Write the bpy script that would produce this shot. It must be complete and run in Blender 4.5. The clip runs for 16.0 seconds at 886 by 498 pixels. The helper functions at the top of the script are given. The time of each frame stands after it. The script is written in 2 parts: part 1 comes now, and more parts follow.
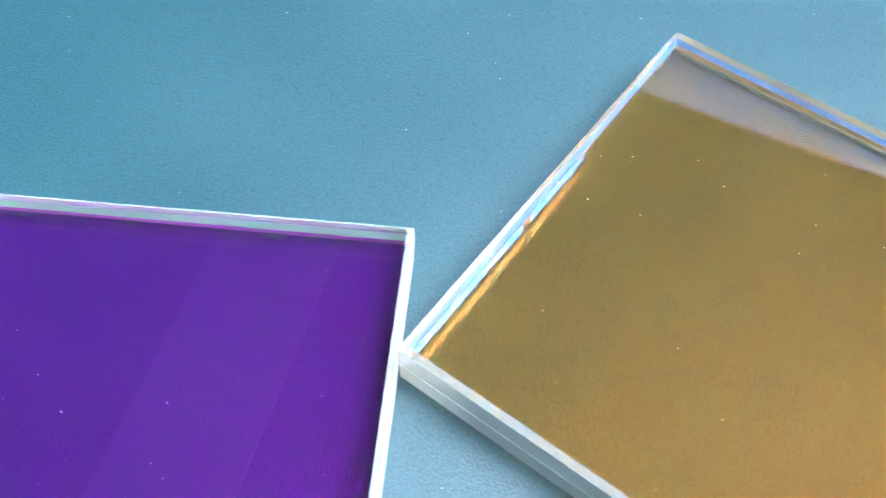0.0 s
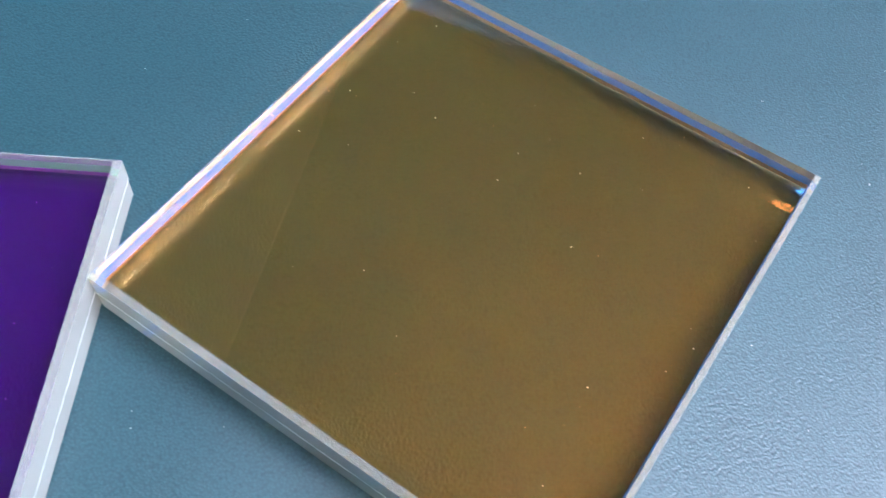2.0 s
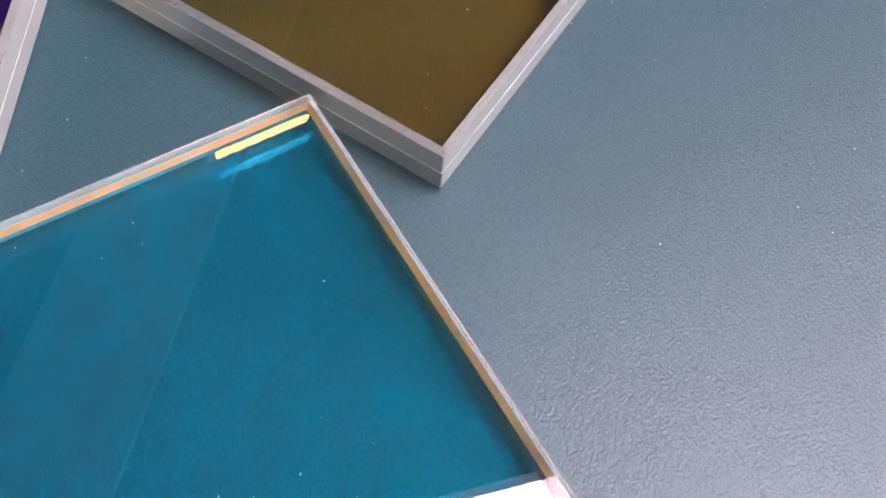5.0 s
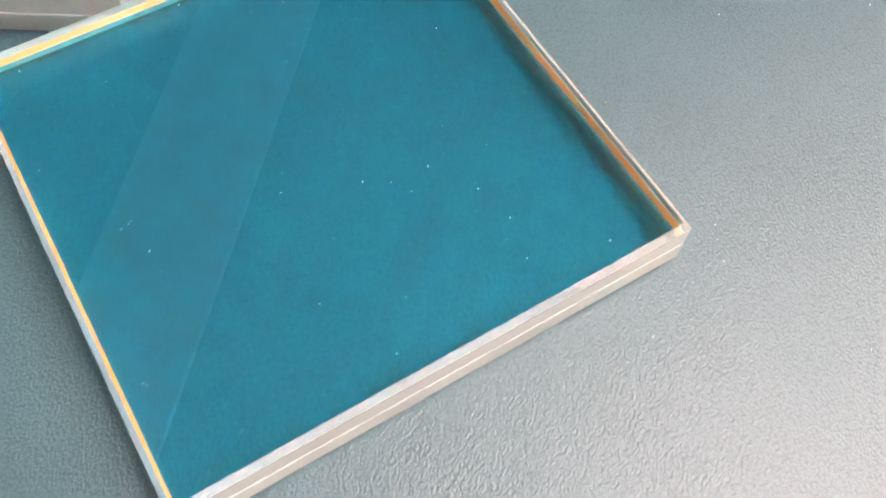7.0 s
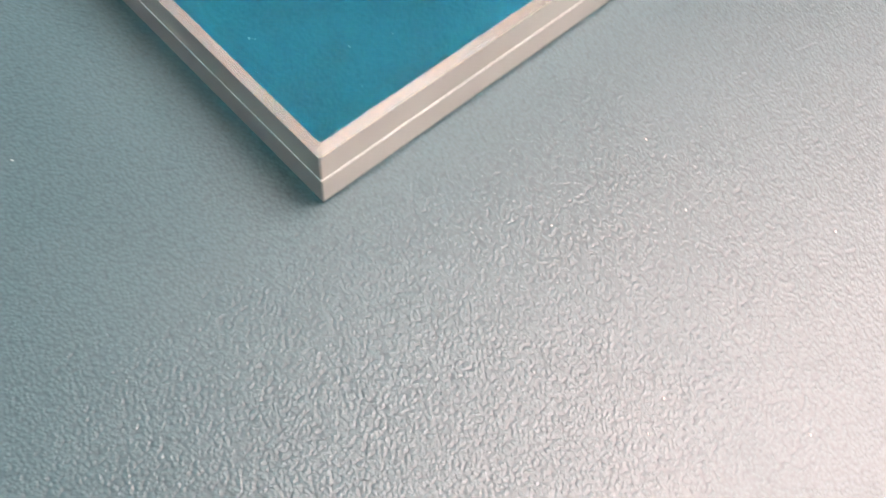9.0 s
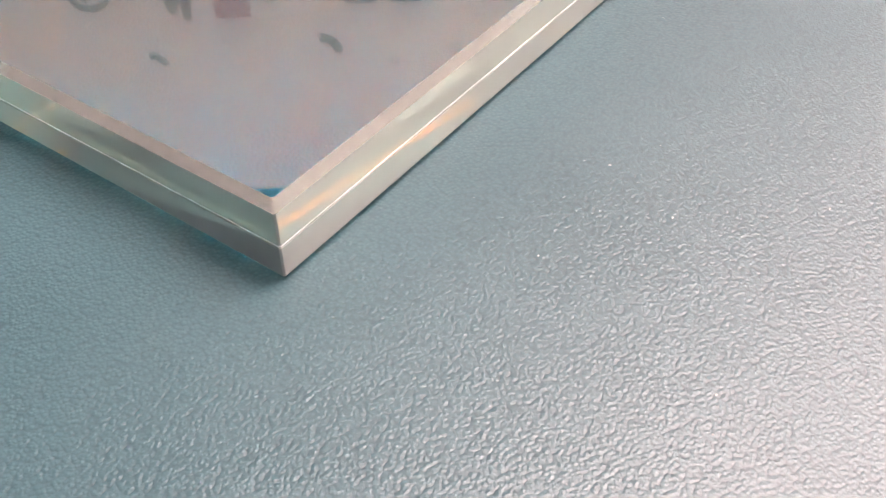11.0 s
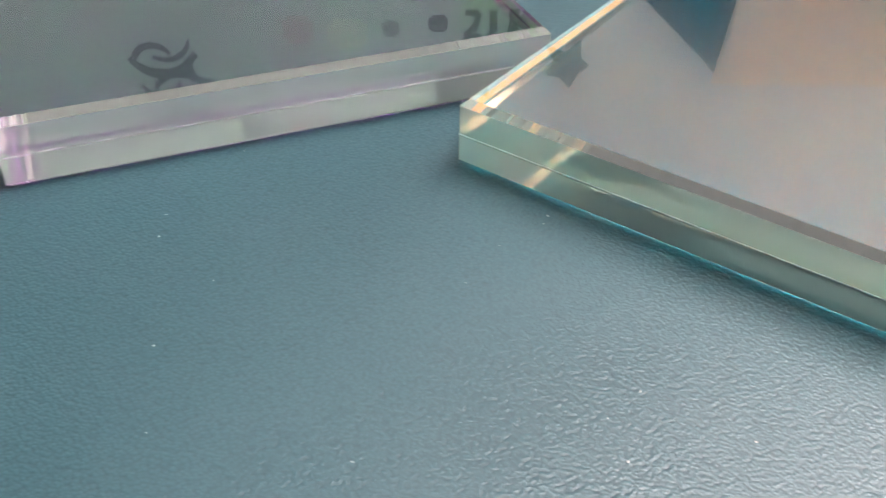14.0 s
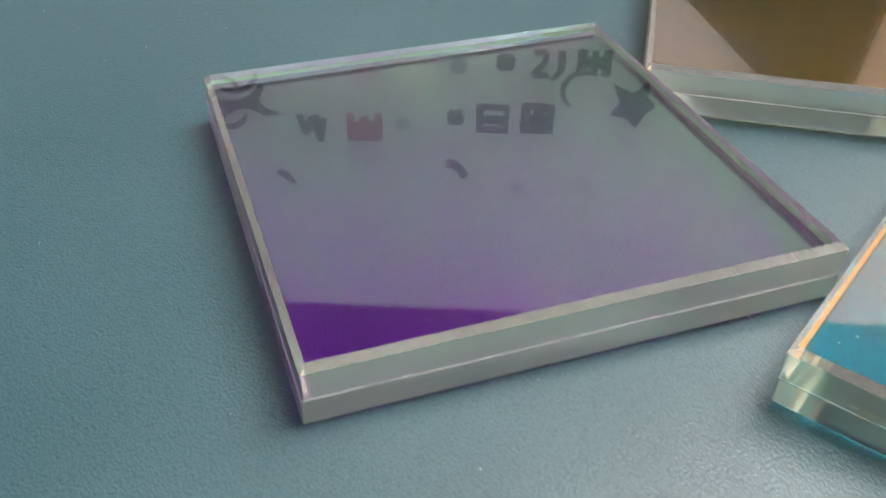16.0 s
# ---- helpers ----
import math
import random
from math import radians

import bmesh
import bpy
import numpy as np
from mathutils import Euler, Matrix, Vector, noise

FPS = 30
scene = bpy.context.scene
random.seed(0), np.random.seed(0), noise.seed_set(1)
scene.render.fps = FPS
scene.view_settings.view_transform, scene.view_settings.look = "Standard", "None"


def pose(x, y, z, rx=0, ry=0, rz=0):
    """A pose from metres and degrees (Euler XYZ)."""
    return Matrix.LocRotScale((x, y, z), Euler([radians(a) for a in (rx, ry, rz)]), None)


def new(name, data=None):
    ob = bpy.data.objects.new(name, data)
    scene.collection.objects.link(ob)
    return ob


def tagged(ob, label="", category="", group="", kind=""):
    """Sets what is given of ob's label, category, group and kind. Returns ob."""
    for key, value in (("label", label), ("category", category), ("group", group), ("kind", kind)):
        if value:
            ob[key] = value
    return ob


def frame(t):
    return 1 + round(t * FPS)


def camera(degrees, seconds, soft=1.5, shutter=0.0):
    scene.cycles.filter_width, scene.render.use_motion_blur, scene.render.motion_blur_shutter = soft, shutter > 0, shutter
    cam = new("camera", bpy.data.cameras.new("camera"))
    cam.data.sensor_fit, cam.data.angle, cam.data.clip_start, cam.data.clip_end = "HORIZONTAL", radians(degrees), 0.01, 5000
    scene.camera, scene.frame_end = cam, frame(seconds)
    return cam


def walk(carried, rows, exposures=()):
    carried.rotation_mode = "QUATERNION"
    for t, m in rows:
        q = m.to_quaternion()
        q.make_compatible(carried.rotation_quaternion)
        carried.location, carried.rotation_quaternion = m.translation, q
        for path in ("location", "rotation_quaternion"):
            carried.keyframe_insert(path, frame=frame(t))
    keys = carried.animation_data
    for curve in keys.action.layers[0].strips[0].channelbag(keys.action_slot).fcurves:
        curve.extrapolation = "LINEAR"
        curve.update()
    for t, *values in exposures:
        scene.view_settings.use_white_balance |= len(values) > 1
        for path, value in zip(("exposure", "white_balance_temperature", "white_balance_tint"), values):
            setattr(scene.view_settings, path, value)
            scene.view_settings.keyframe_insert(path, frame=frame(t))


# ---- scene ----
cam = camera(50.83, 16.0, soft=1.6, shutter=0.3)
ROWS = [
    (0.0, pose(-0.03926, -0.03693, 0.07859, 33.99, -0.47, -11.00)),
    (0.5, pose(-0.03407, -0.03694, 0.07853, 33.40, -1.69, -11.81)),
    (1.0, pose(-0.02711, -0.03882, 0.07877, 33.25, -2.37, -12.28)),
    (1.5, pose(-0.02236, -0.04282, 0.07791, 33.42, -2.75, -13.52)),
    (2.0, pose(-0.01751, -0.04669, 0.07799, 32.76, -2.52, -13.46)),
    (2.5, pose(-0.01127, -0.04919, 0.07943, 31.83, -2.63, -13.69)),
    (3.0, pose(-0.00830, -0.05431, 0.07975, 30.63, -3.31, -14.79)),
    (3.5, pose(-0.00812, -0.06108, 0.07929, 30.32, -3.21, -15.34)),
    (4.0, pose(-0.01152, -0.06906, 0.07797, 30.25, -3.13, -15.29)),
    (4.5, pose(-0.01553, -0.07573, 0.07730, 29.15, -3.45, -15.31)),
    (4.7, pose(-0.01750, -0.07839, 0.07658, 29.54, -3.89, -15.50)),
    (7.0, pose(-0.03399, -0.10630, 0.07827, 28.01, -1.77, -15.45)),
    (7.5, pose(-0.04152, -0.11409, 0.08026, 28.63, -2.68, -15.86)),
    (8.0, pose(-0.05073, -0.11698, 0.07929, 28.26, -2.69, -16.15)),
    (8.5, pose(-0.05562, -0.11870, 0.06694, 28.89, -1.50, -21.27)),
    (9.0, pose(-0.05964, -0.12099, 0.05662, 29.73, -3.46, -27.21)),
    (9.5, pose(-0.06001, -0.12482, 0.05075, 32.93, -2.27, -32.27)),
    (9.7, pose(-0.06058, -0.12524, 0.05061, 35.59, -1.85, -33.53)),
    (11.8, pose(-0.07141, -0.12423, 0.03863, 47.63, 0.11, -41.25)),
    (12.0, pose(-0.07297, -0.12222, 0.03882, 47.64, 0.06, -41.43)),
    (12.5, pose(-0.07867, -0.11521, 0.04017, 47.75, 0.26, -41.33)),
    (13.0, pose(-0.08822, -0.10583, 0.04282, 48.06, -0.94, -42.07)),
    (13.5, pose(-0.09877, -0.09751, 0.04377, 50.28, -1.86, -40.92)),
    (14.0, pose(-0.10538, -0.09079, 0.04467, 51.42, -0.97, -38.61)),
    (14.5, pose(-0.11167, -0.08480, 0.04634, 51.45, -1.45, -37.64)),
    (15.0, pose(-0.11491, -0.07870, 0.04893, 52.30, -1.80, -37.32)),
    (15.5, pose(-0.11561, -0.07332, 0.05234, 52.75, -1.04, -36.44)),
    (16.0, pose(-0.11430, -0.06501, 0.05567, 52.33, -1.07, -35.92)),
]
EXPOSURES = [(0.0, 2.65, 4850, 4), (0.6, 2.33, 4350, 3), (1.5, 1.95, 4650, 7), (2.5, 1.75, 5300, 18), (3.5, 1.75, 5850, 25), (4.7, 1.45, 5800, 28), (7.0, 2.2, 6950, 24), (9.5, 2.28, 7250, 30), (12.5, 2.2, 6550, 22), (13.2, 2.08, 6250, 15), (14.0, 1.87, 6150, 12), (15.0, 1.9, 6150, 10), (16.0, 1.88, 6350, 11)]
walk(cam, ROWS, EXPOSURES)

# ---- world: dim daylight outside the closed room ----
world = bpy.data.worlds.new("world")
scene.world = world
world.use_nodes = True
wn = world.node_tree
sky = wn.nodes.new("ShaderNodeTexSky")
sky.sky_type, sky.sun_disc, sky.sun_elevation, sky.sun_rotation = "NISHITA", False, radians(35), radians(100)
wn.links.new(sky.outputs[0], wn.nodes["Background"].inputs[0])
wn.nodes["Background"].inputs[1].default_value = 0.12

LAMP_POWER = 6.9
WINDOW_POWER = 0.9


# ---- materials ----
def material(name):
    m = bpy.data.materials.new(name)
    m.use_nodes = True
    nt = m.node_tree
    nt.nodes.clear()
    out = nt.nodes.new("ShaderNodeOutputMaterial")
    return m, nt, out


def node(nt, kind, **inputs):
    n = nt.nodes.new(kind)
    for k, v in inputs.items():
        n.inputs[k.replace("_", " ")].default_value = v
    return n


def coords(nt, scale=(1, 1, 1), rot=(0, 0, 0)):
    tc = nt.nodes.new("ShaderNodeTexCoord")
    mp = nt.nodes.new("ShaderNodeMapping")
    mp.inputs["Scale"].default_value, mp.inputs["Rotation"].default_value = scale, rot
    nt.links.new(tc.outputs["Object"], mp.inputs[0])
    return mp.outputs[0]


def ramp(nt, source, stops):
    r = nt.nodes.new("ShaderNodeValToRGB")
    r.color_ramp.elements[0].position, r.color_ramp.elements[0].color = stops[0]
    r.color_ramp.elements[1].position, r.color_ramp.elements[1].color = stops[-1]
    for pos, col in stops[1:-1]:
        e = r.color_ramp.elements.new(pos)
        e.color = col
    nt.links.new(source, r.inputs[0])
    return r.outputs[0]


def plain(name, colour, rough=0.6, grain=40.0, spread=0.12, bump=0.1, metal=0.0):
    """A painted or printed surface with fine grain and larger stains."""
    m, nt, out = material(name)
    b = node(nt, "ShaderNodeBsdfPrincipled", Roughness=rough, Metallic=metal)
    v = coords(nt)
    fine, wide = node(nt, "ShaderNodeTexNoise", Scale=grain * 8, Detail=4.0), node(nt, "ShaderNodeTexNoise", Scale=grain / 4, Detail=3.0)
    nt.links.new(v, fine.inputs["Vector"]), nt.links.new(v, wide.inputs["Vector"])
    mix = node(nt, "ShaderNodeMath")
    mix.operation = "ADD"
    nt.links.new(fine.outputs[0], mix.inputs[0]), nt.links.new(wide.outputs[0], mix.inputs[1])
    lo, hi = [c * (1 - spread) for c in colour], [min(1, c * (1 + spread)) for c in colour]
    half = node(nt, "ShaderNodeMath")
    half.operation = "MULTIPLY"
    half.inputs[1].default_value = 0.5
    nt.links.new(mix.outputs[0], half.inputs[0])
    nt.links.new(ramp(nt, half.outputs[0], [(0.3, (*lo, 1)), (0.7, (*hi, 1))]), b.inputs["Base Color"])
    bp = node(nt, "ShaderNodeBump", Strength=bump, Distance=0.001)
    nt.links.new(fine.outputs[0], bp.inputs["Height"]), nt.links.new(bp.outputs[0], b.inputs["Normal"])
    nt.links.new(b.outputs[0], out.inputs[0])
    return m


def leatherette():
    """Pebbled blue-grey desk mat, satin, with worn and dusty patches and painted pebble shading."""
    m, nt, out = material("leatherette")
    b = node(nt, "ShaderNodeBsdfPrincipled", Roughness=0.34)
    b.inputs["Specular IOR Level"].default_value = 0.72
    v = coords(nt)
    warp = node(nt, "ShaderNodeTexNoise", Scale=1600.0, Detail=2.0)
    nt.links.new(v, warp.inputs["Vector"])
    add = node(nt, "ShaderNodeVectorMath")
    add.operation = "MULTIPLY_ADD"
    add.inputs[1].default_value = (0.00015, 0.00015, 0.00015)
    nt.links.new(warp.outputs["Color"], add.inputs[0]), nt.links.new(v, add.inputs[2])
    cells = node(nt, "ShaderNodeTexVoronoi", Scale=3700.0)
    cells.feature = "SMOOTH_F1"
    cells.inputs["Smoothness"].default_value = 0.35
    nt.links.new(add.outputs[0], cells.inputs["Vector"])
    fine = node(nt, "ShaderNodeTexNoise", Scale=6000.0, Detail=3.0)
    nt.links.new(v, fine.inputs["Vector"])
    wave = node(nt, "ShaderNodeTexNoise", Scale=3300.0, Detail=3.0)
    nt.links.new(v, wave.inputs["Vector"])
    h1 = node(nt, "ShaderNodeMath")
    h1.operation = "MULTIPLY_ADD"
    h1.inputs[1].default_value = -1.2
    nt.links.new(cells.outputs["Distance"], h1.inputs[0]), nt.links.new(wave.outputs[0], h1.inputs[2])
    h2 = node(nt, "ShaderNodeMath")
    h2.operation = "MULTIPLY_ADD"
    h2.inputs[1].default_value = 0.25
    nt.links.new(fine.outputs[0], h2.inputs[0]), nt.links.new(h1.outputs[0], h2.inputs[2])
    bp = node(nt, "ShaderNodeBump", Strength=0.63, Distance=0.00006)
    nt.links.new(h2.outputs[0], bp.inputs["Height"]), nt.links.new(bp.outputs[0], b.inputs["Normal"])
    wide = node(nt, "ShaderNodeTexNoise", Scale=45.0, Detail=5.0)
    nt.links.new(v, wide.inputs["Vector"])
    # shade between the pebbles put into the colour: hollows darker than tops
    mixv = node(nt, "ShaderNodeMath")
    mixv.operation = "MULTIPLY_ADD"
    mixv.inputs[1].default_value = 0.4
    soft = node(nt, "ShaderNodeMath")
    soft.operation = "MULTIPLY_ADD"
    soft.inputs[1].default_value, soft.inputs[2].default_value = 0.35, 0.33
    nt.links.new(wide.outputs[0], soft.inputs[0])
    nt.links.new(h1.outputs[0], mixv.inputs[0]), nt.links.new(soft.outputs[0], mixv.inputs[2])
    nt.links.new(ramp(nt, mixv.outputs[0], [(0.2, (0.0095, 0.044, 0.054, 1)), (0.75, (0.031, 0.091, 0.108, 1))]), b.inputs["Base Color"])
    rr = ramp(nt, wide.outputs[0], [(0.3, (0.42, 0.42, 0.42, 1)), (0.7, (0.48, 0.48, 0.48, 1))])
    nt.links.new(rr, b.inputs["Roughness"])
    nt.links.new(b.outputs[0], out.inputs[0])
    return m


def polished_glass():
    m, nt, out = material("polished_glass")
    g = node(nt, "ShaderNodeBsdfGlass", Roughness=0.0, IOR=1.52)
    g.inputs["Color"].default_value = (0.985, 0.995, 0.985, 1)
    nt.links.new(g.outputs[0], out.inputs[0])
    return m


def lit_edge_glass(name, low, high, satin):
    """Plate edge: glass, its pale refracted light painted as a thin milky haze."""
    m, nt, out = material(name)
    g = node(nt, "ShaderNodeBsdfGlass", Roughness=satin, IOR=1.52)
    g.inputs["Color"].default_value = (0.95, 0.98, 0.95, 1)
    d = node(nt, "ShaderNodeBsdfDiffuse", Roughness=0.5)
    d.inputs["Color"].default_value = (0.82, 0.86, 0.79, 1)
    v = coords(nt)
    blot = node(nt, "ShaderNodeTexNoise", Scale=130.0, Detail=2.0)
    nt.links.new(v, blot.inputs["Vector"])
    fac = ramp(nt, blot.outputs[0], [(0.3, (low, low, low, 1)), (0.7, (high, high, high, 1))])
    mix = nt.nodes.new("ShaderNodeMixShader")
    nt.links.new(fac, mix.inputs[0]), nt.links.new(g.outputs[0], mix.inputs[1]), nt.links.new(d.outputs[0], mix.inputs[2])
    nt.links.new(mix.outputs[0], out.inputs[0])
    return m


def dichroic(name, passed, mirrored, glance, passed_glance, late=0.0):
    """Interference coating: lets one colour through and mirrors the rest, more so at a glance."""
    m, nt, out = material(name)

    def film(through_colour, mirror_colour, rough):
        t = nt.nodes.new("ShaderNodeBsdfTransparent")
        t.inputs[0].default_value = (*through_colour, 1)
        r = node(nt, "ShaderNodeBsdfGlossy", Roughness=rough)
        r.inputs["Color"].default_value = (*mirror_colour, 1)
        both = nt.nodes.new("ShaderNodeAddShader")
        nt.links.new(t.outputs[0], both.inputs[0]), nt.links.new(r.outputs[0], both.inputs[1])
        return both.outputs[0]

    def blend(fac, first, second):
        mix = nt.nodes.new("ShaderNodeMixShader")
        nt.links.new(fac, mix.inputs[0]), nt.links.new(first, mix.inputs[1]), nt.links.new(second, mix.inputs[2])
        return mix.outputs[0]

    lw = node(nt, "ShaderNodeLayerWeight", Blend=0.5)
    fac = ramp(nt, lw.outputs["Facing"], [(x + late, (f, f, f, 1)) for x, f in ((0.114, 0.0), (0.14, 0.12), (0.155, 0.35), (0.17, 0.68), (0.185, 0.93), (0.203, 1.0))])
    tilted = blend(fac, film(passed, mirrored, 0.0), film(passed_glance, glance, 0.08))
    steep = ramp(nt, lw.outputs["Facing"], [(0.24, (0, 0, 0, 1)), (0.34, (1, 1, 1, 1))])
    nt.links.new(blend(steep, tilted, film((0.88, 0.90, 0.87), (0.08, 0.08, 0.08), 0.05)), out.inputs[0])
    return m


def rim_sheen(name, passed, mirrored, pale):
    """The coating's side reflection, painted: it scatters the mirrored colour, paler at a glance."""
    m, nt, out = material(name)
    t = nt.nodes.new("ShaderNodeBsdfTransparent")
    t.inputs[0].default_value = (*passed, 1)
    gloss = []
    for colour in (mirrored, pale):
        r = node(nt, "ShaderNodeBsdfGlossy", Roughness=0.6)
        r.inputs["Color"].default_value = (*colour, 1)
        gloss.append(r)
    lw = node(nt, "ShaderNodeLayerWeight", Blend=0.5)
    mix, both = nt.nodes.new("ShaderNodeMixShader"), nt.nodes.new("ShaderNodeAddShader")
    nt.links.new(ramp(nt, lw.outputs["Facing"], [(0.4, (0, 0, 0, 1)), (0.65, (1, 1, 1, 1))]), mix.inputs[0])
    nt.links.new(gloss[0].outputs[0], mix.inputs[1]), nt.links.new(gloss[1].outputs[0], mix.inputs[2])
    nt.links.new(t.outputs[0], both.inputs[0]), nt.links.new(mix.outputs[0], both.inputs[1]), nt.links.new(both.outputs[0], out.inputs[0])
    return m


def glow(name, colour, strength):
    m, nt, out = material(name)
    e = node(nt, "ShaderNodeEmission", Strength=strength)
    e.inputs["Color"].default_value = (*colour, 1)
    nt.links.new(e.outputs[0], out.inputs[0])
    return m


MAT = leatherette()
GLASS, FOOT = polished_glass(), lit_edge_glass("foot_bevel", 0.03, 0.06, 0.0)
EDGE, BEVEL = lit_edge_glass("lit_edge_glass", 0.34, 0.38, 0.0), lit_edge_glass("lit_bevel", 0.23, 0.27, 0.0)
SEAM = plain("seam_frost", (0.90, 0.91, 0.89), 0.5, 200, 0.1)
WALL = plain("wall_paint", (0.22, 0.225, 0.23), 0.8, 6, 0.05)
# ceiling's dimness is put into its colour, so the plates mirror it dark
CEIL = plain("dimmed_ceiling", (0.10, 0.10, 0.105), 0.9, 6, 0.05)
# unseen west and north walls, coloured dark so less light reaches the mat
DIMWALL = plain("dimmed_wall", (0.10, 0.105, 0.11), 0.85, 6, 0.06)
STREAKPANEL = plain("streak_panel_paint", (0.17, 0.17, 0.175), 0.85, 6, 0.05)
FLOOR = plain("floor_vinyl", (0.25, 0.25, 0.26), 0.5, 6, 0.15)
DESK = plain("desk_laminate", (0.45, 0.42, 0.38), 0.45, 20, 0.1)
PANEL = plain("panel_fabric", (0.76, 0.77, 0.77), 0.85, 60, 0.05, 0.3)
CARD = plain("peach_card", (0.92, 0.66, 0.46), 0.6, 60, 0.04)
DARKCARD = plain("dark_card", (0.06, 0.06, 0.07), 0.6, 60, 0.2)
LAMPMAT = glow("lamp_diffuser", (1.0, 0.87, 0.81), LAMP_POWER)
METAL = plain("white_metal", (0.8, 0.8, 0.8), 0.35, 30, 0.05)
DUST_GLINT = plain("dust", (0.75, 0.75, 0.72), 0.9, 400, 0.1)


# ---- mesh helpers ----
def part(name, bm, mat, parent=None, label=""):
    me = bpy.data.meshes.new(name)
    bm.to_mesh(me)
    bm.free()
    for x in (mat if isinstance(mat, (list, tuple)) else [mat]):
        me.materials.append(x)
    ob = new(name, me)
    if parent:
        ob.parent = parent
    if label:
        tagged(ob, label)
    return ob


def box(bm, x0, y0, z0, x1, y1, z1, bevel=0.0, m=None):
    made = bmesh.ops.create_cube(bm, size=1.0)["verts"]
    for v in made:
        v.co = Vector(((x0 + x1) / 2 + v.co.x * (x1 - x0), (y0 + y1) / 2 + v.co.y * (y1 - y0), (z0 + z1) / 2 + v.co.z * (z1 - z0)))
    if bevel:
        edges = list({e for v in made for e in v.link_edges})
        made = bmesh.ops.bevel(bm, geom=edges, offset=bevel, segments=3, profile=0.5, affect="EDGES")["verts"]
    if m is not None:
        bmesh.ops.transform(bm, matrix=m, verts=list(bm.verts))
    return bm


def loop_bridge(bm, a, b, index=0):
    n = len(a)
    for i in range(n):
        f = bm.faces.new((a[i], a[(i + 1) % n], b[(i + 1) % n], b[i]))
        f.material_index = index


def outline(w, d, inset, segs, rng, jitter, shift=(0, 0), corner=0.00012):
    """Points round a rectangle, anticlockwise, with nipped corners and slightly ragged sides."""
    hx, hy = w / 2 - inset, d / 2 - inset
    cs = [(-hx, -hy), (hx, -hy), (hx, hy), (-hx, hy)]
    pts = []
    for i in range(4):
        a, b = Vector((*cs[i], 0)), Vector((*cs[(i + 1) % 4], 0))
        u = (b - a).normalized()
        out = Vector((u.y, -u.x, 0))
        a2, b2 = a + u * corner, b - u * corner
        for k in range(segs + 1):
            p = a2.lerp(b2, k / segs)
            j = rng.uniform(-jitter, jitter) if 0 < k < segs else 0
            pts.append((p.x + out.x * j + shift[0], p.y + out.y * j + shift[1]))
    return pts


# ---- the glass plates ----
H, CH, BCH, MID = 0.0062, 0.0006, 0.00035, 0.0029
SIDE_SEGS = 36


def plate(name, w, d, place, coat, sheen, label, seed, slip):
    rng = random.Random(seed)
    base = new(name)
    base.matrix_basis = place
    bm = bmesh.new()
    levels = [  # inset, height, raggedness, shift of the sheet
        (BCH, 0.00006, 0.0, slip), (0.0, 0.00006 + BCH, 0.0, slip), (0.0, MID - 0.00010, 0.0, slip), (0.00010, MID, 0.00001, slip),
        (0.0, MID + 0.00010, 0.0, (0, 0)), (0.0, H - CH, 0.0, (0, 0)), (CH, H, 0.0, (0, 0))]
    rings = []
    for inset, z, jit, sh in levels:
        rings.append([bm.verts.new((x, y, z)) for x, y in outline(w, d, inset, SIDE_SEGS, rng, jit, sh)])
    f = bm.faces.new(list(reversed(rings[0])))
    f = bm.faces.new(rings[-1])
    rim = bmesh.new()
    cuts = [[rim.verts.new(v.co) for v in r] for r in rings]
    for k, (lo, hi) in enumerate(zip(cuts, cuts[1:])):
        loop_bridge(rim, lo, hi, 1 if k == len(cuts) - 2 else 2 if k == 0 else 0)
    for r in rings[1:-1]:
        bmesh.ops.delete(bm, geom=r, context="VERTS")
    body = part("glass_face", bm, GLASS, base, "clear polished faces of two bonded glass sheets")
    body.visible_shadow = False
    part("glass_edge", rim, [EDGE, BEVEL, FOOT], base, "bevelled edge of the glass, its pale refracted light put into the colour")
    # the coating lies between the two sheets
    bm = bmesh.new()
    e, up = 0.00014, 0.0007
    bm.faces.new([bm.verts.new((x, y, MID + 0.00002)) for x, y in outline(w, d, up, 1, rng, 0)])
    part("coating", bm, coat, base, "thin colour-selective mirror film between the glass sheets")
    # tinted ring added to imitate the film's coloured reflection in the upper side
    bm = bmesh.new()
    lo = [bm.verts.new((x, y, MID + 0.00002)) for x, y in outline(w, d, up, 1, rng, 0)]
    hi = [bm.verts.new((x, y, MID + up)) for x, y in outline(w, d, e, 1, rng, 0)]
    loop_bridge(bm, lo, hi)
    part("rim_sheen", bm, sheen, base, "brightly tinted ring added for the mirror film's reflection in the side")
    # frosted glue seam between the two sheets
    bm = bmesh.new()
    a = [bm.verts.new((x, y, MID - rng.uniform(0.00003, 0.00011))) for x, y in outline(w, d, 0.00007, SIDE_SEGS, rng, 0.00001)]
    b = [bm.verts.new((x, y, MID)) for x, y in outline(w, d, 0.0, SIDE_SEGS, rng, 0.00002)]
    c = [bm.verts.new((x, y, MID + rng.uniform(0.00003, 0.00011))) for x, y in outline(w, d, 0.00007, SIDE_SEGS, rng, 0.00001)]
    loop_bridge(bm, a, b), loop_bridge(bm, b, c)
    part("seam", bm, SEAM, base, "whitish frosted seam between two bonded sheets")
    return tagged(base, label, "glass filter", "dichroic glass plates on the desk mat")


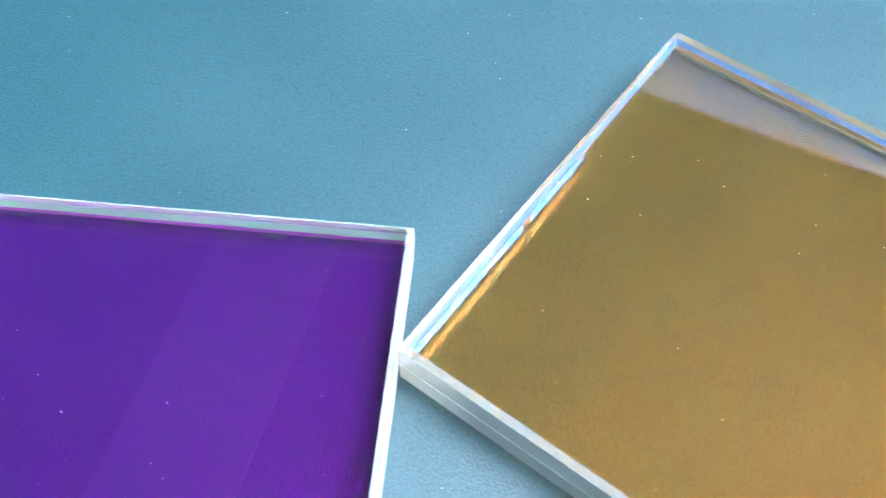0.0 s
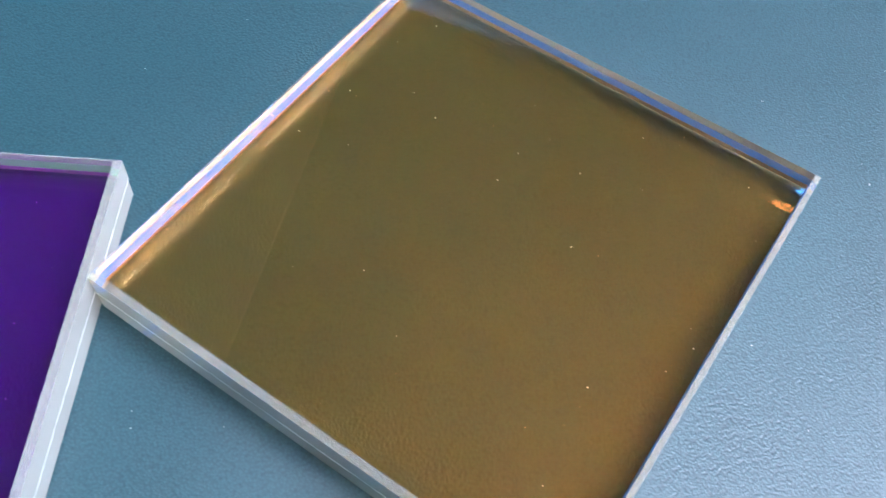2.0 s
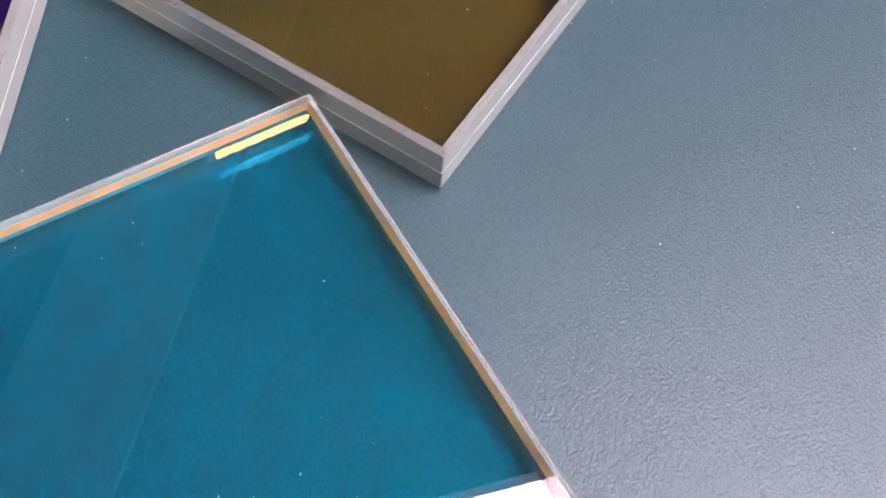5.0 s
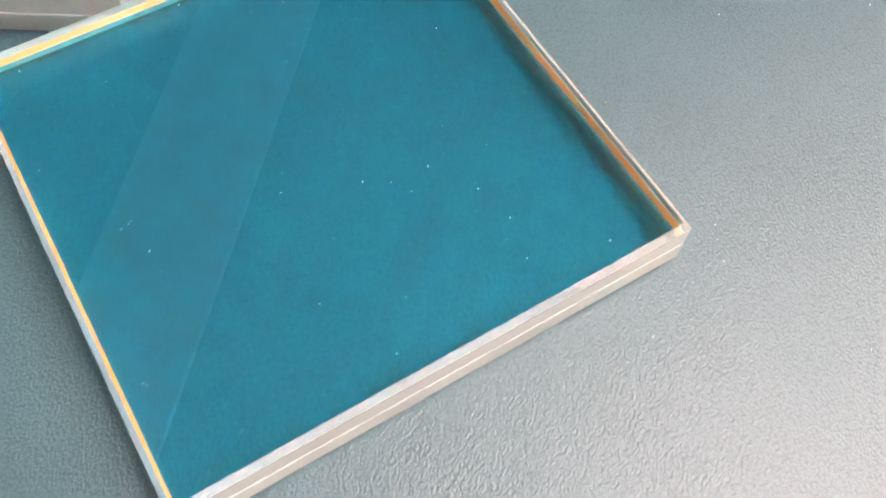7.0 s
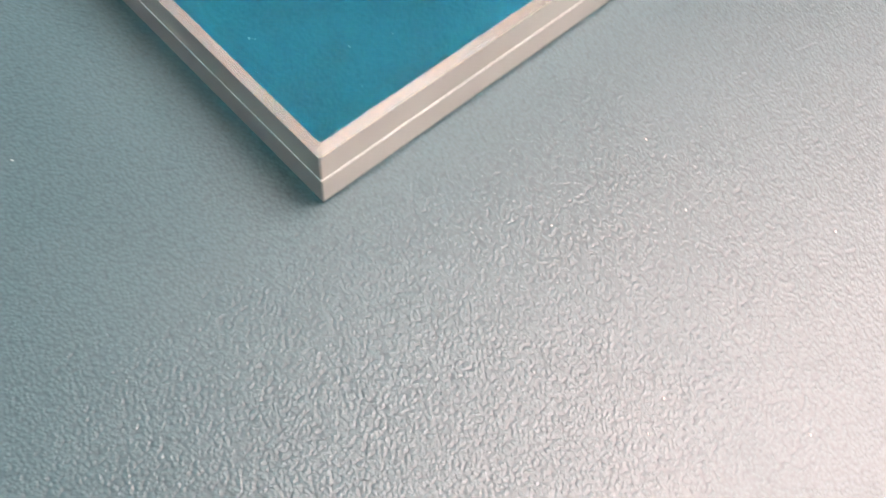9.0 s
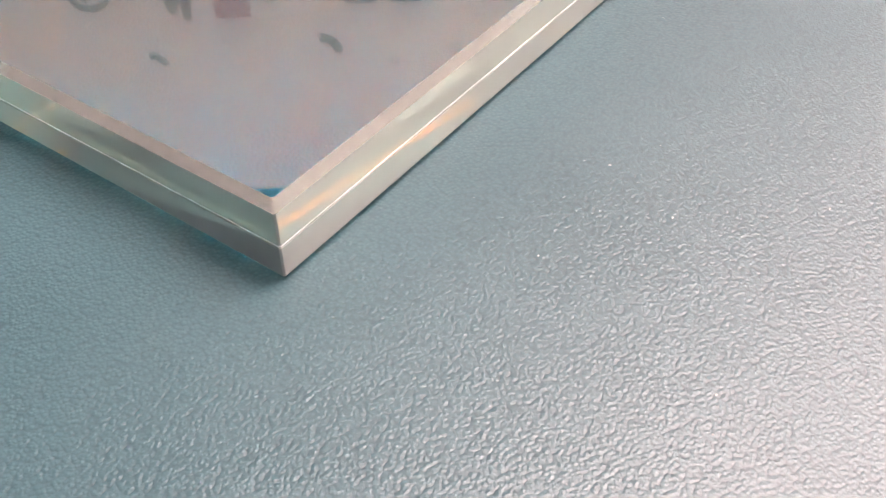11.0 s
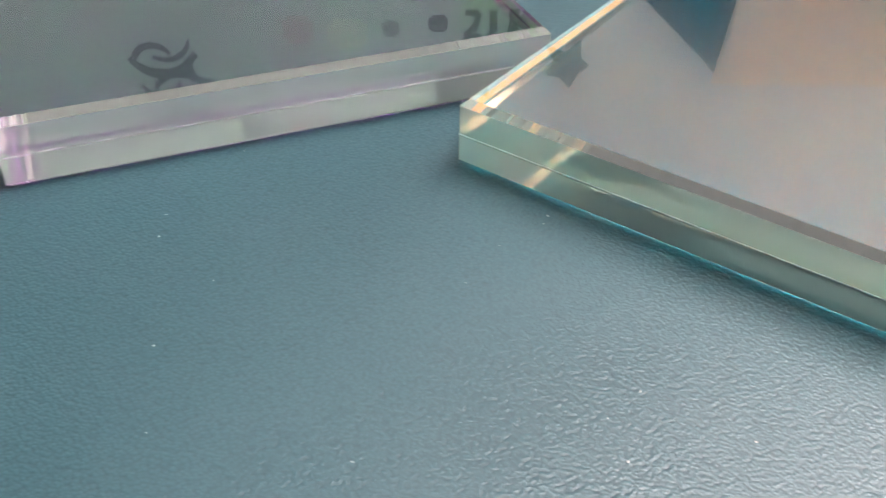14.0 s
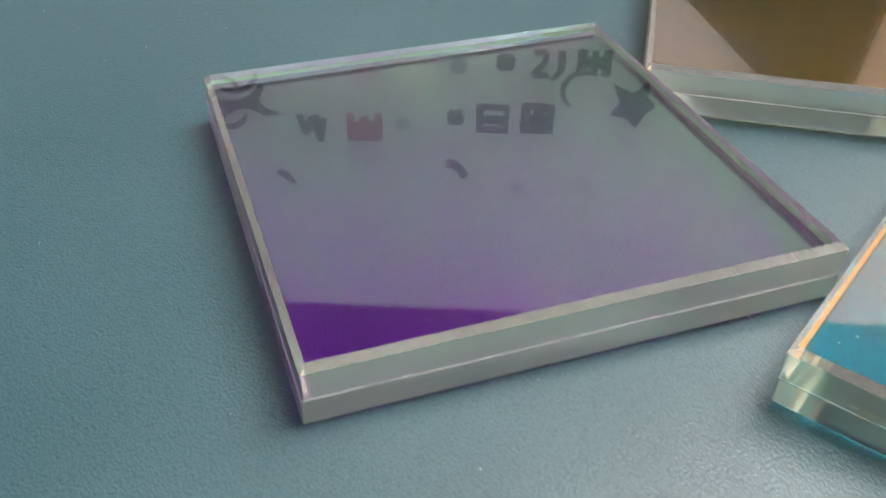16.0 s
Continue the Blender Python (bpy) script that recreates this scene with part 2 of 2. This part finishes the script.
PURPLE = dichroic("purple_coating", (0.77, 0.20, 0.86), (0.04, 0.13, 0.03), (0.14, 0.31, 0.24), (0.28, 0.03, 0.15))
YELLOW = dichroic("yellow_coating", (1.0, 0.62, 0.26), (0.015, 0.05, 0.12), (0.27, 0.24, 0.27), (0.42, 0.29, 0.08), 0.02)
CYAN = dichroic("cyan_coating", (0.05, 0.82, 1.0), (0.32, 0.10, 0.02), (0.38, 0.25, 0.14), (0.03, 0.34, 0.44))
PURPLE_SHEEN = rim_sheen("purple_rim_sheen", (0.45, 0.12, 0.55), (0.18, 0.38, 0.17), (0.50, 0.46, 0.40))
YELLOW_SHEEN = rim_sheen("yellow_rim_sheen", (0.55, 0.38, 0.16), (0.05, 0.18, 0.52), (0.58, 0.48, 0.30))
CYAN_SHEEN = rim_sheen("cyan_rim_sheen", (0.35, 0.60, 0.62), (0.70, 0.28, 0.05), (0.62, 0.50, 0.36))
plate("filter_plate", 0.0498, 0.0498, pose(-0.06246, -0.00265, 0, 0, 0, -16.49), PURPLE, PURPLE_SHEEN, "square violet dichroic glass filter plate lying on the desk mat", 1, (-0.00012, -0.00010))
plate("filter_plate", 0.05035, 0.0496, pose(0, 0, 0, 0, 0, 42.0), YELLOW, YELLOW_SHEEN, "square amber-yellow dichroic glass filter plate lying on the desk mat", 2, (0.00004, -0.00003))
plate("filter_plate", 0.0505, 0.0499, pose(-0.03025, -0.05603, 0, 0, 0, 15.64), CYAN, CYAN_SHEEN, "square cyan-blue dichroic glass filter plate lying on the desk mat", 3, (-0.00003, -0.00004))

# ---- desk mat, desk, room ----
bm = bmesh.new()
box(bm, -0.50, -0.34, -0.003, 0.50, 0.34, 0.0, 0.0012)
tagged(part("desk_mat", bm, MAT), "blue-grey pebbled leatherette desk mat lying flat on the desk", "desk mat")
bm = bmesh.new()
box(bm, -0.8, -0.45, -0.03, 0.95, 0.75, -0.003, 0.002)
desk = new("desk")
part("desktop", bm, DESK, desk)
for x in (-0.74, 0.89):
    for y in (-0.39, 0.69):
        bm = bmesh.new()
        box(bm, x - 0.025, y - 0.025, -0.75, x + 0.025, y + 0.025, -0.03, 0.003)
        part("leg", bm, METAL, desk)
tagged(desk, "plain laminate desk carrying the desk mat", "desk")

FZ, CZ = -0.75, 1.85
X0, X1, Y0, Y1 = -2.0, 2.6, -2.0, 2.4
for nm, b in (("wall_west", (X0 - 0.1, Y0, FZ, X0, Y1, CZ)), ("wall_east", (X1, Y0, FZ, X1 + 0.1, Y1, CZ)),
              ("wall_north", (X0 - 0.1, Y1, FZ, X1 + 0.1, Y1 + 0.1, CZ))):
    bm = bmesh.new()
    box(bm, *b)
    tagged(part(nm, bm, WALL if nm == "wall_east" else DIMWALL), "plain grey painted wall" if nm == "wall_east" else "plain unseen wall, coloured dark to cut its bounce light", "wall", kind="structure")
# south wall with a wide window behind the camera
WX0, WX1, WZ0, WZ1 = -1.5, 0.5, 0.15, 1.45
bm = bmesh.new()
for b in ((X0 - 0.1, FZ, WX0, CZ), (WX1, FZ, X1 + 0.1, CZ), (WX0, FZ, WX1, WZ0), (WX0, WZ1, WX1, CZ)):
    box(bm, b[0], Y0 - 0.1, b[1], b[2], Y0, b[3])
tagged(part("wall_south", bm, WALL), "plain grey painted wall with a window opening", "wall", kind="structure")
win = new("window_1")
win.location = ((WX0 + WX1) / 2, Y0 - 0.06, WZ0)
ww, wh = (WX1 - WX0) / 2, WZ1 - WZ0
for b in ((-ww, -0.02, 0, -ww + 0.05, 0.02, wh), (ww - 0.05, -0.02, 0, ww, 0.02, wh), (-0.025, -0.02, 0.05, 0.025, 0.02, wh - 0.05),
          (-ww + 0.05, -0.02, 0, ww - 0.05, 0.02, 0.05), (-ww + 0.05, -0.02, wh - 0.05, ww - 0.05, 0.02, wh)):
    bm = bmesh.new()
    box(bm, *b)
    part("frame", bm, METAL, win)
for x in (-ww + 0.05, 0.025):
    bm = bmesh.new()
    box(bm, x, -0.003, 0.05, x + ww - 0.075, 0.003, wh - 0.05)
    pane = part("pane", bm, GLASS, win)
    pane.visible_shadow = False
tagged(win, "white framed window with two clear panes", "window", kind="structure")
day = bpy.data.lights.new("window_daylight", "AREA")
day.shape, day.size, day.size_y, day.energy, day.color = "RECTANGLE", WX1 - WX0 - 0.1, WZ1 - WZ0 - 0.1, WINDOW_POWER, (0.93, 0.97, 1.0)
ob = new("window_daylight", day)
ob.matrix_basis = pose((WX0 + WX1) / 2, Y0 + 0.01, (WZ0 + WZ1) / 2, 90, 0, 0)
bm = bmesh.new()
box(bm, X0 - 0.1, Y0 - 0.1, FZ - 0.1, X1 + 0.1, Y1 + 0.1, FZ)
tagged(part("floor", bm, FLOOR), "plain grey vinyl floor", "floor", kind="structure")
bm = bmesh.new()
box(bm, X0 - 0.1, Y0 - 0.1, CZ, X1 + 0.1, Y1 + 0.1, CZ + 0.1)
tagged(part("ceiling", bm, CEIL), "plain unseen ceiling, coloured dark to dim its reflection", "ceiling", kind="structure")


# unseen panel added under the ceiling, only for the pale streak it mirrors
bm = bmesh.new()
box(bm, -0.20, -0.75, CZ - 0.02, 0.10, 1.1, CZ - 0.001)
bmesh.ops.transform(bm, matrix=pose(-0.27, 1.02, 0, 0, 0, -27), verts=bm.verts)
tagged(part("streak_panel", bm, STREAKPANEL), "unseen grey panel added for its pale streak in the plates", "ceiling panel", kind="structure")


def ceiling_light(x0, y0, x1, y1):
    base = new("ceiling_light")
    base.location = ((x0 + x1) / 2, (y0 + y1) / 2, CZ - 0.03)
    w, d = (x1 - x0) / 2, (y1 - y0) / 2
    bm = bmesh.new()
    box(bm, -w, -d, 0.0, w, d, 0.004)
    part("diffuser", bm, LAMPMAT, base, "glowing white diffuser")
    for a in ((-w - 0.02, -d - 0.02, -0.004, w + 0.02, -d, 0.03), (-w - 0.02, d, -0.004, w + 0.02, d + 0.02, 0.03),
              (-w - 0.02, -d, -0.004, -w, d, 0.03), (w, -d, -0.004, w + 0.02, d, 0.03)):
        bm = bmesh.new()
        box(bm, *a)
        part("frame", bm, METAL, base)
    return tagged(base, "white ceiling light panel, switched on", "ceiling light")


for x in (0.14, 0.80, 1.46):
    ceiling_light(x, -0.80, x + 0.6, 0.34)

# ---- pale partition behind the plates, seen only mirrored in them ----
pan = new("partition")
pan.matrix_basis = pose(0.315, 0.47, 0, 0, 0, -38)
bm = bmesh.new()
box(bm, -0.55, 0, 0.0, 0.95, 0.02, 0.558, 0.002)
part("panel", bm, PANEL, pan)
tagged(pan, "pale grey desk partition with small notes stuck on it", "partition")


def printed(bm, x0, z0, x1, z1, wide, deep=0.0008):
    """One thick stroke of print from one point of the sheet to another."""
    d = Vector((x1 - x0, 0, z1 - z0))
    side = Vector((-d.z, 0, d.x)).normalized() * wide / 2
    ends = [Vector((x0, 0, z0)) - side, Vector((x1, 0, z1)) - side, Vector((x1, 0, z1)) + side, Vector((x0, 0, z0)) + side]
    back, front = [bm.verts.new(p) for p in ends], [bm.verts.new(p + Vector((0, -deep, 0))) for p in ends]
    bm.faces.new(front), bm.faces.new(list(reversed(back)))
    loop_bridge(bm, back, front)


NOTE = {
    "dark": plain("print_dark", (0.012, 0.008, 0.015), 0.6, 120, 0.3),
    "grey": plain("print_grey", (0.045, 0.04, 0.05), 0.6, 400, 0.6),
    "red": plain("print_red", (0.42, 0.13, 0.16), 0.6, 200, 0.2),
    "pink": plain("print_pink", (0.74, 0.60, 0.60), 0.6, 200, 0.1),
    "pale": plain("print_pale", (0.93, 0.94, 0.80), 0.6, 200, 0.05),
    "lime": plain("print_lime", (0.62, 0.78, 0.16), 0.6, 200, 0.1),
    "magenta": plain("print_magenta", (0.62, 0.08, 0.36), 0.6, 200, 0.1),
    "faint": plain("print_faint", (0.36, 0.38, 0.38), 0.6, 200, 0.1)}
# strokes across a unit sheet, upside down as the plates mirror them: start, end, width
SOLID = ((0.0, 0.5, 1.0, 0.5, 1.0),)
ROUND = ((0.15, 0.5, 0.85, 0.5, 1.0), (0.0, 0.5, 1.0, 0.5, 0.66))
WEDGE = ((0.1, 0.0, 0.3, 0.7, 0.24), (0.3, 0.7, 0.52, 0.1, 0.22), (0.62, 0.0, 0.8, 0.9, 0.26), (0.95, 0.1, 0.72, 0.95, 0.2))
CROWN = ((0.0, 0.68, 1.0, 0.68, 0.62), (0.1, 0.0, 0.1, 0.5, 0.22), (0.5, 0.1, 0.5, 0.5, 0.22), (0.9, 0.0, 0.9, 0.5, 0.22))
LATTICE = ((0.0, 0.1, 1.0, 0.1, 0.22), (0.05, 0.0, 0.05, 1.0, 0.24), (0.05, 0.9, 1.0, 0.9, 0.24), (0.9, 0.1, 0.9, 0.8, 0.2), (0.3, 0.5, 0.75, 0.55, 0.3))
FRAMED = ((0.0, 0.12, 1.0, 0.12, 0.26), (0.1, 0.1, 0.1, 1.0, 0.26), (0.1, 0.86, 1.0, 0.86, 0.3), (0.88, 0.1, 0.88, 0.9, 0.28), (0.52, 0.2, 0.5, 0.8, 0.36))
NUMERAL = ((0.0, 0.1, 0.4, 0.1, 0.2), (0.4, 0.1, 0.35, 0.5, 0.2), (0.35, 0.5, 0.02, 0.9, 0.22), (0.0, 0.9, 0.5, 0.92, 0.2), (0.85, 0.0, 0.88, 0.75, 0.24), (0.88, 0.75, 0.6, 1.0, 0.18))
BARS = ((0.12, 0.0, 0.12, 1.0, 0.3), (0.5, 0.05, 0.5, 0.95, 0.24), (0.88, 0.0, 0.88, 1.0, 0.28), (0.0, 0.45, 1.0, 0.5, 0.35))
HOOK = ((0.0, 0.1, 0.6, 0.25, 0.5), (0.55, 0.2, 0.95, 0.95, 0.45))


def note(u, v, w, h, kind, strokes, label):
    bm = bmesh.new()
    if strokes in (FRAMED, LATTICE, BARS):
        printed(bm, -0.46 * w, 0.05 * h, 0.46 * w, 0.05 * h, 0.3 * h, 0.0005)
    for k, (x0, y0, x1, y1, wide) in enumerate(strokes):
        printed(bm, (x0 - 0.5) * w, (y0 - 0.5) * h, (x1 - 0.5) * w, (y1 - 0.5) * h, wide * (h if strokes in (SOLID, ROUND) else w), 0.0006 + 0.0001 * k)
    ob = part("note", bm, NOTE[kind])
    ob.matrix_basis = pan.matrix_basis @ pose(u, 0.0, v)
    tagged(ob, label + " stuck on the pale partition", "note", "notes on the partition")


for kind, strokes, u, v, w, h, label in (
        ("dark", FRAMED, 0.0525, 0.3448, 0.0263, 0.0289, "dark framed printed note"),
        ("grey", LATTICE, 0.0158, 0.3463, 0.0255, 0.0268, "dark patterned printed note"),
        ("grey", ROUND, -0.0159, 0.3467, 0.0142, 0.0145, "small round dark note"),
        ("faint", ROUND, -0.0598, 0.3541, 0.0119, 0.0120, "small round faint grey note"),
        ("red", CROWN, -0.0927, 0.3584, 0.0298, 0.0258, "dull red crown-shaped note"),
        ("grey", WEDGE, -0.1376, 0.3621, 0.0251, 0.0276, "dark wedge-patterned note"),
        ("dark", BARS, 0.0939, 0.2926, 0.0262, 0.0231, "dark printed note with upright bars"),
        ("grey", NUMERAL, 0.0580, 0.2949, 0.0264, 0.0252, "dark curly printed note"),
        ("grey", ROUND, 0.0230, 0.2943, 0.0155, 0.0148, "small round dark note"),
        ("pink", ROUND, -0.0900, 0.3010, 0.0245, 0.0240, "small pale pink note"),
        ("pale", ROUND, -0.0500, 0.3040, 0.0322, 0.0260, "small pale yellow note"),
        ("faint", ROUND, -0.0150, 0.2990, 0.0140, 0.0140, "small round faint grey note"),
        ("dark", HOOK, -0.0138, 0.3984, 0.0172, 0.0166, "small dark hooked mark"),
        ("grey", HOOK, -0.1640, 0.4124, 0.0141, 0.0121, "small dark hooked mark"),
        ("faint", HOOK, 0.0959, 0.4063, 0.0144, 0.0112, "small faint grey mark"),
        ("faint", ROUND, 0.0400, 0.4150, 0.0120, 0.0080, "small faint grey mark"),
        ("magenta", SOLID, 0.0330, 0.2520, 0.0230, 0.0140, "small magenta paper note"),
        ("lime", ROUND, 0.0560, 0.2590, 0.0260, 0.0230, "small lime-yellow paper note"),
        ("lime", SOLID, 0.0860, 0.2480, 0.0200, 0.0120, "small lime-yellow paper note")):
    note(u, v, w, h, kind, strokes, label)


def drawing(u, v, strokes, mat, label):
    """Loose line drawing stuck on the partition: curved strokes with a little thickness."""
    bm = bmesh.new()
    for cx, cz, r, a0, a1, wide in strokes:
        rows = []
        for k in range(15):
            a = math.radians(a0 + (a1 - a0) * k / 14)
            thick = wide * (0.55 + 0.45 * math.sin(math.pi * k / 14))
            rows.append([bm.verts.new((cx + (r + o) * math.cos(a), y, cz + (r + o) * math.sin(a))) for o, y in ((-thick / 2, 0), (-thick / 2, -0.0006), (thick / 2, -0.0006), (thick / 2, 0))])
        for p, q in zip(rows, rows[1:]):
            for k in range(4):
                bm.faces.new((p[k], p[(k + 1) % 4], q[(k + 1) % 4], q[k]))
    bmesh.ops.recalc_face_normals(bm, faces=bm.faces)
    ob = part("drawing", bm, mat)
    ob.matrix_basis = pan.matrix_basis @ pose(u, 0.0, v)
    tagged(ob, label, "drawing", "notes on the partition")


drawing(-0.205, 0.312, ((0, 0, 0.030, 20, 150, 0.009), (0.004, -0.004, 0.021, 10, 120, 0.005), (-0.006, 0.020, 0.016, 180, 330, 0.006), (0.034, 0.024, 0.012, 60, 250, 0.007),
                        (-0.004, 0.034, 0.017, 10, 160, 0.006), (0.012, 0.052, 0.022, 200, 330, 0.006)),
        NOTE["grey"], "loose dark line drawing stuck on the pale partition")
drawing(-0.096, 0.386, ((0, 0, 0.011, 0, 330, 0.0022), (0.055, 0.06, 0.075, 215, 300, 0.0018)), NOTE["faint"], "faint thin looped line drawn on the pale partition")
drawing(0.088, 0.318, ((0, 0, 0.017, 120, 300, 0.005),), NOTE["grey"], "dark curved mark drawn on the pale partition")
# five-pointed dark ornament
bm = bmesh.new()
pts = [((0.023 + 0.004 * math.sin(k * 2.3)) * (1 if k % 2 == 0 else 0.5) * math.sin(k * math.pi / 5 + 0.2), (0.023 + 0.004 * math.sin(k * 2.3)) * (1 if k % 2 == 0 else 0.5) * math.cos(k * math.pi / 5 + 0.2)) for k in range(10)]
fr, bk = [bm.verts.new((x, -0.002, z)) for x, z in pts], [bm.verts.new((x, 0.0, z)) for x, z in pts]
bm.faces.new(fr), bm.faces.new(list(reversed(bk)))
loop_bridge(bm, bk, fr)
bmesh.ops.recalc_face_normals(bm, faces=bm.faces)
star = part("star_ornament", bm, NOTE["dark"])
star.matrix_basis = pan.matrix_basis @ pose(0.1302, 0.0, 0.3281)
tagged(star, "dark star-shaped ornament stuck on the pale partition", "ornament")

# ---- wedge-shaped stand with a pale front, seen only mirrored ----
tent = new("display_stand")
tent.matrix_basis = pose(0.156, 0.080, 0, 0, 0, -38)
LEN, TOP, FRONT, BACK = 0.21, 0.126, -0.03, 0.26
bm = bmesh.new()
prof = [(FRONT + 0.002, 0.0), (BACK, 0.0), (0.006, TOP - 0.003), (0.0, TOP - 0.003)]
a, b = [bm.verts.new((-0.19 if y == BACK else 0.0, y, z)) for y, z in prof], [bm.verts.new((LEN, y, z)) for y, z in prof]
bm.faces.new(a), bm.faces.new(list(reversed(b)))
loop_bridge(bm, b, a)
bmesh.ops.recalc_face_normals(bm, faces=bm.faces)
part("body", bm, DARKCARD, tent, "dark wedge-shaped body")
bm = bmesh.new()
lean = math.degrees(math.atan2(-FRONT, TOP))
box(bm, 0.0, -0.0024, 0, LEN, -0.0004, math.hypot(FRONT, TOP), 0.0004)
bmesh.ops.transform(bm, matrix=pose(0, FRONT, 0, -lean, 0, 0), verts=bm.verts)
part("front_card", bm, CARD, tent, "pale peach front card")
tagged(tent, "dark wedge-shaped stand with a pale peach front card", "display stand")

# ---- loose specks of dust on the plates and the mat, with painted mat glints ----
rng = random.Random(11)
bm = bmesh.new()


def speck(m, size):
    made = bmesh.ops.create_icosphere(bm, subdivisions=1, radius=size)["verts"]
    st = rng.uniform(0.6, 1.8)
    bmesh.ops.transform(bm, matrix=m @ pose(0, 0, size * 0.3, 0, 0, rng.uniform(0, 180)) @ Matrix.Diagonal((st, 1 / st, 0.5, 1)), verts=made)


for place in (pose(-0.06246, -0.00265, H, 0, 0, -16.49), pose(0, 0, H, 0, 0, 42.0), pose(-0.03025, -0.05603, H, 0, 0, 15.64)):
    for k in range(34):
        speck(place @ pose(rng.uniform(-0.0235, 0.0235), rng.uniform(-0.0235, 0.0235), 0), rng.choice((0.00003, 0.00004, 0.00005, 0.00007)))
# dust on the mat, with many specks added as its tiny bright glints
for k in range(420):
    speck(pose(rng.uniform(-0.16, 0.08), rng.uniform(-0.13, 0.09), 0), rng.choice((0.00003, 0.00004, 0.00004, 0.00005, 0.00007)))
tagged(part("dust", bm, DUST_GLINT), "pale specks: dust on the glass and mat, and painted glints on the mat", "dust", kind="stuff")
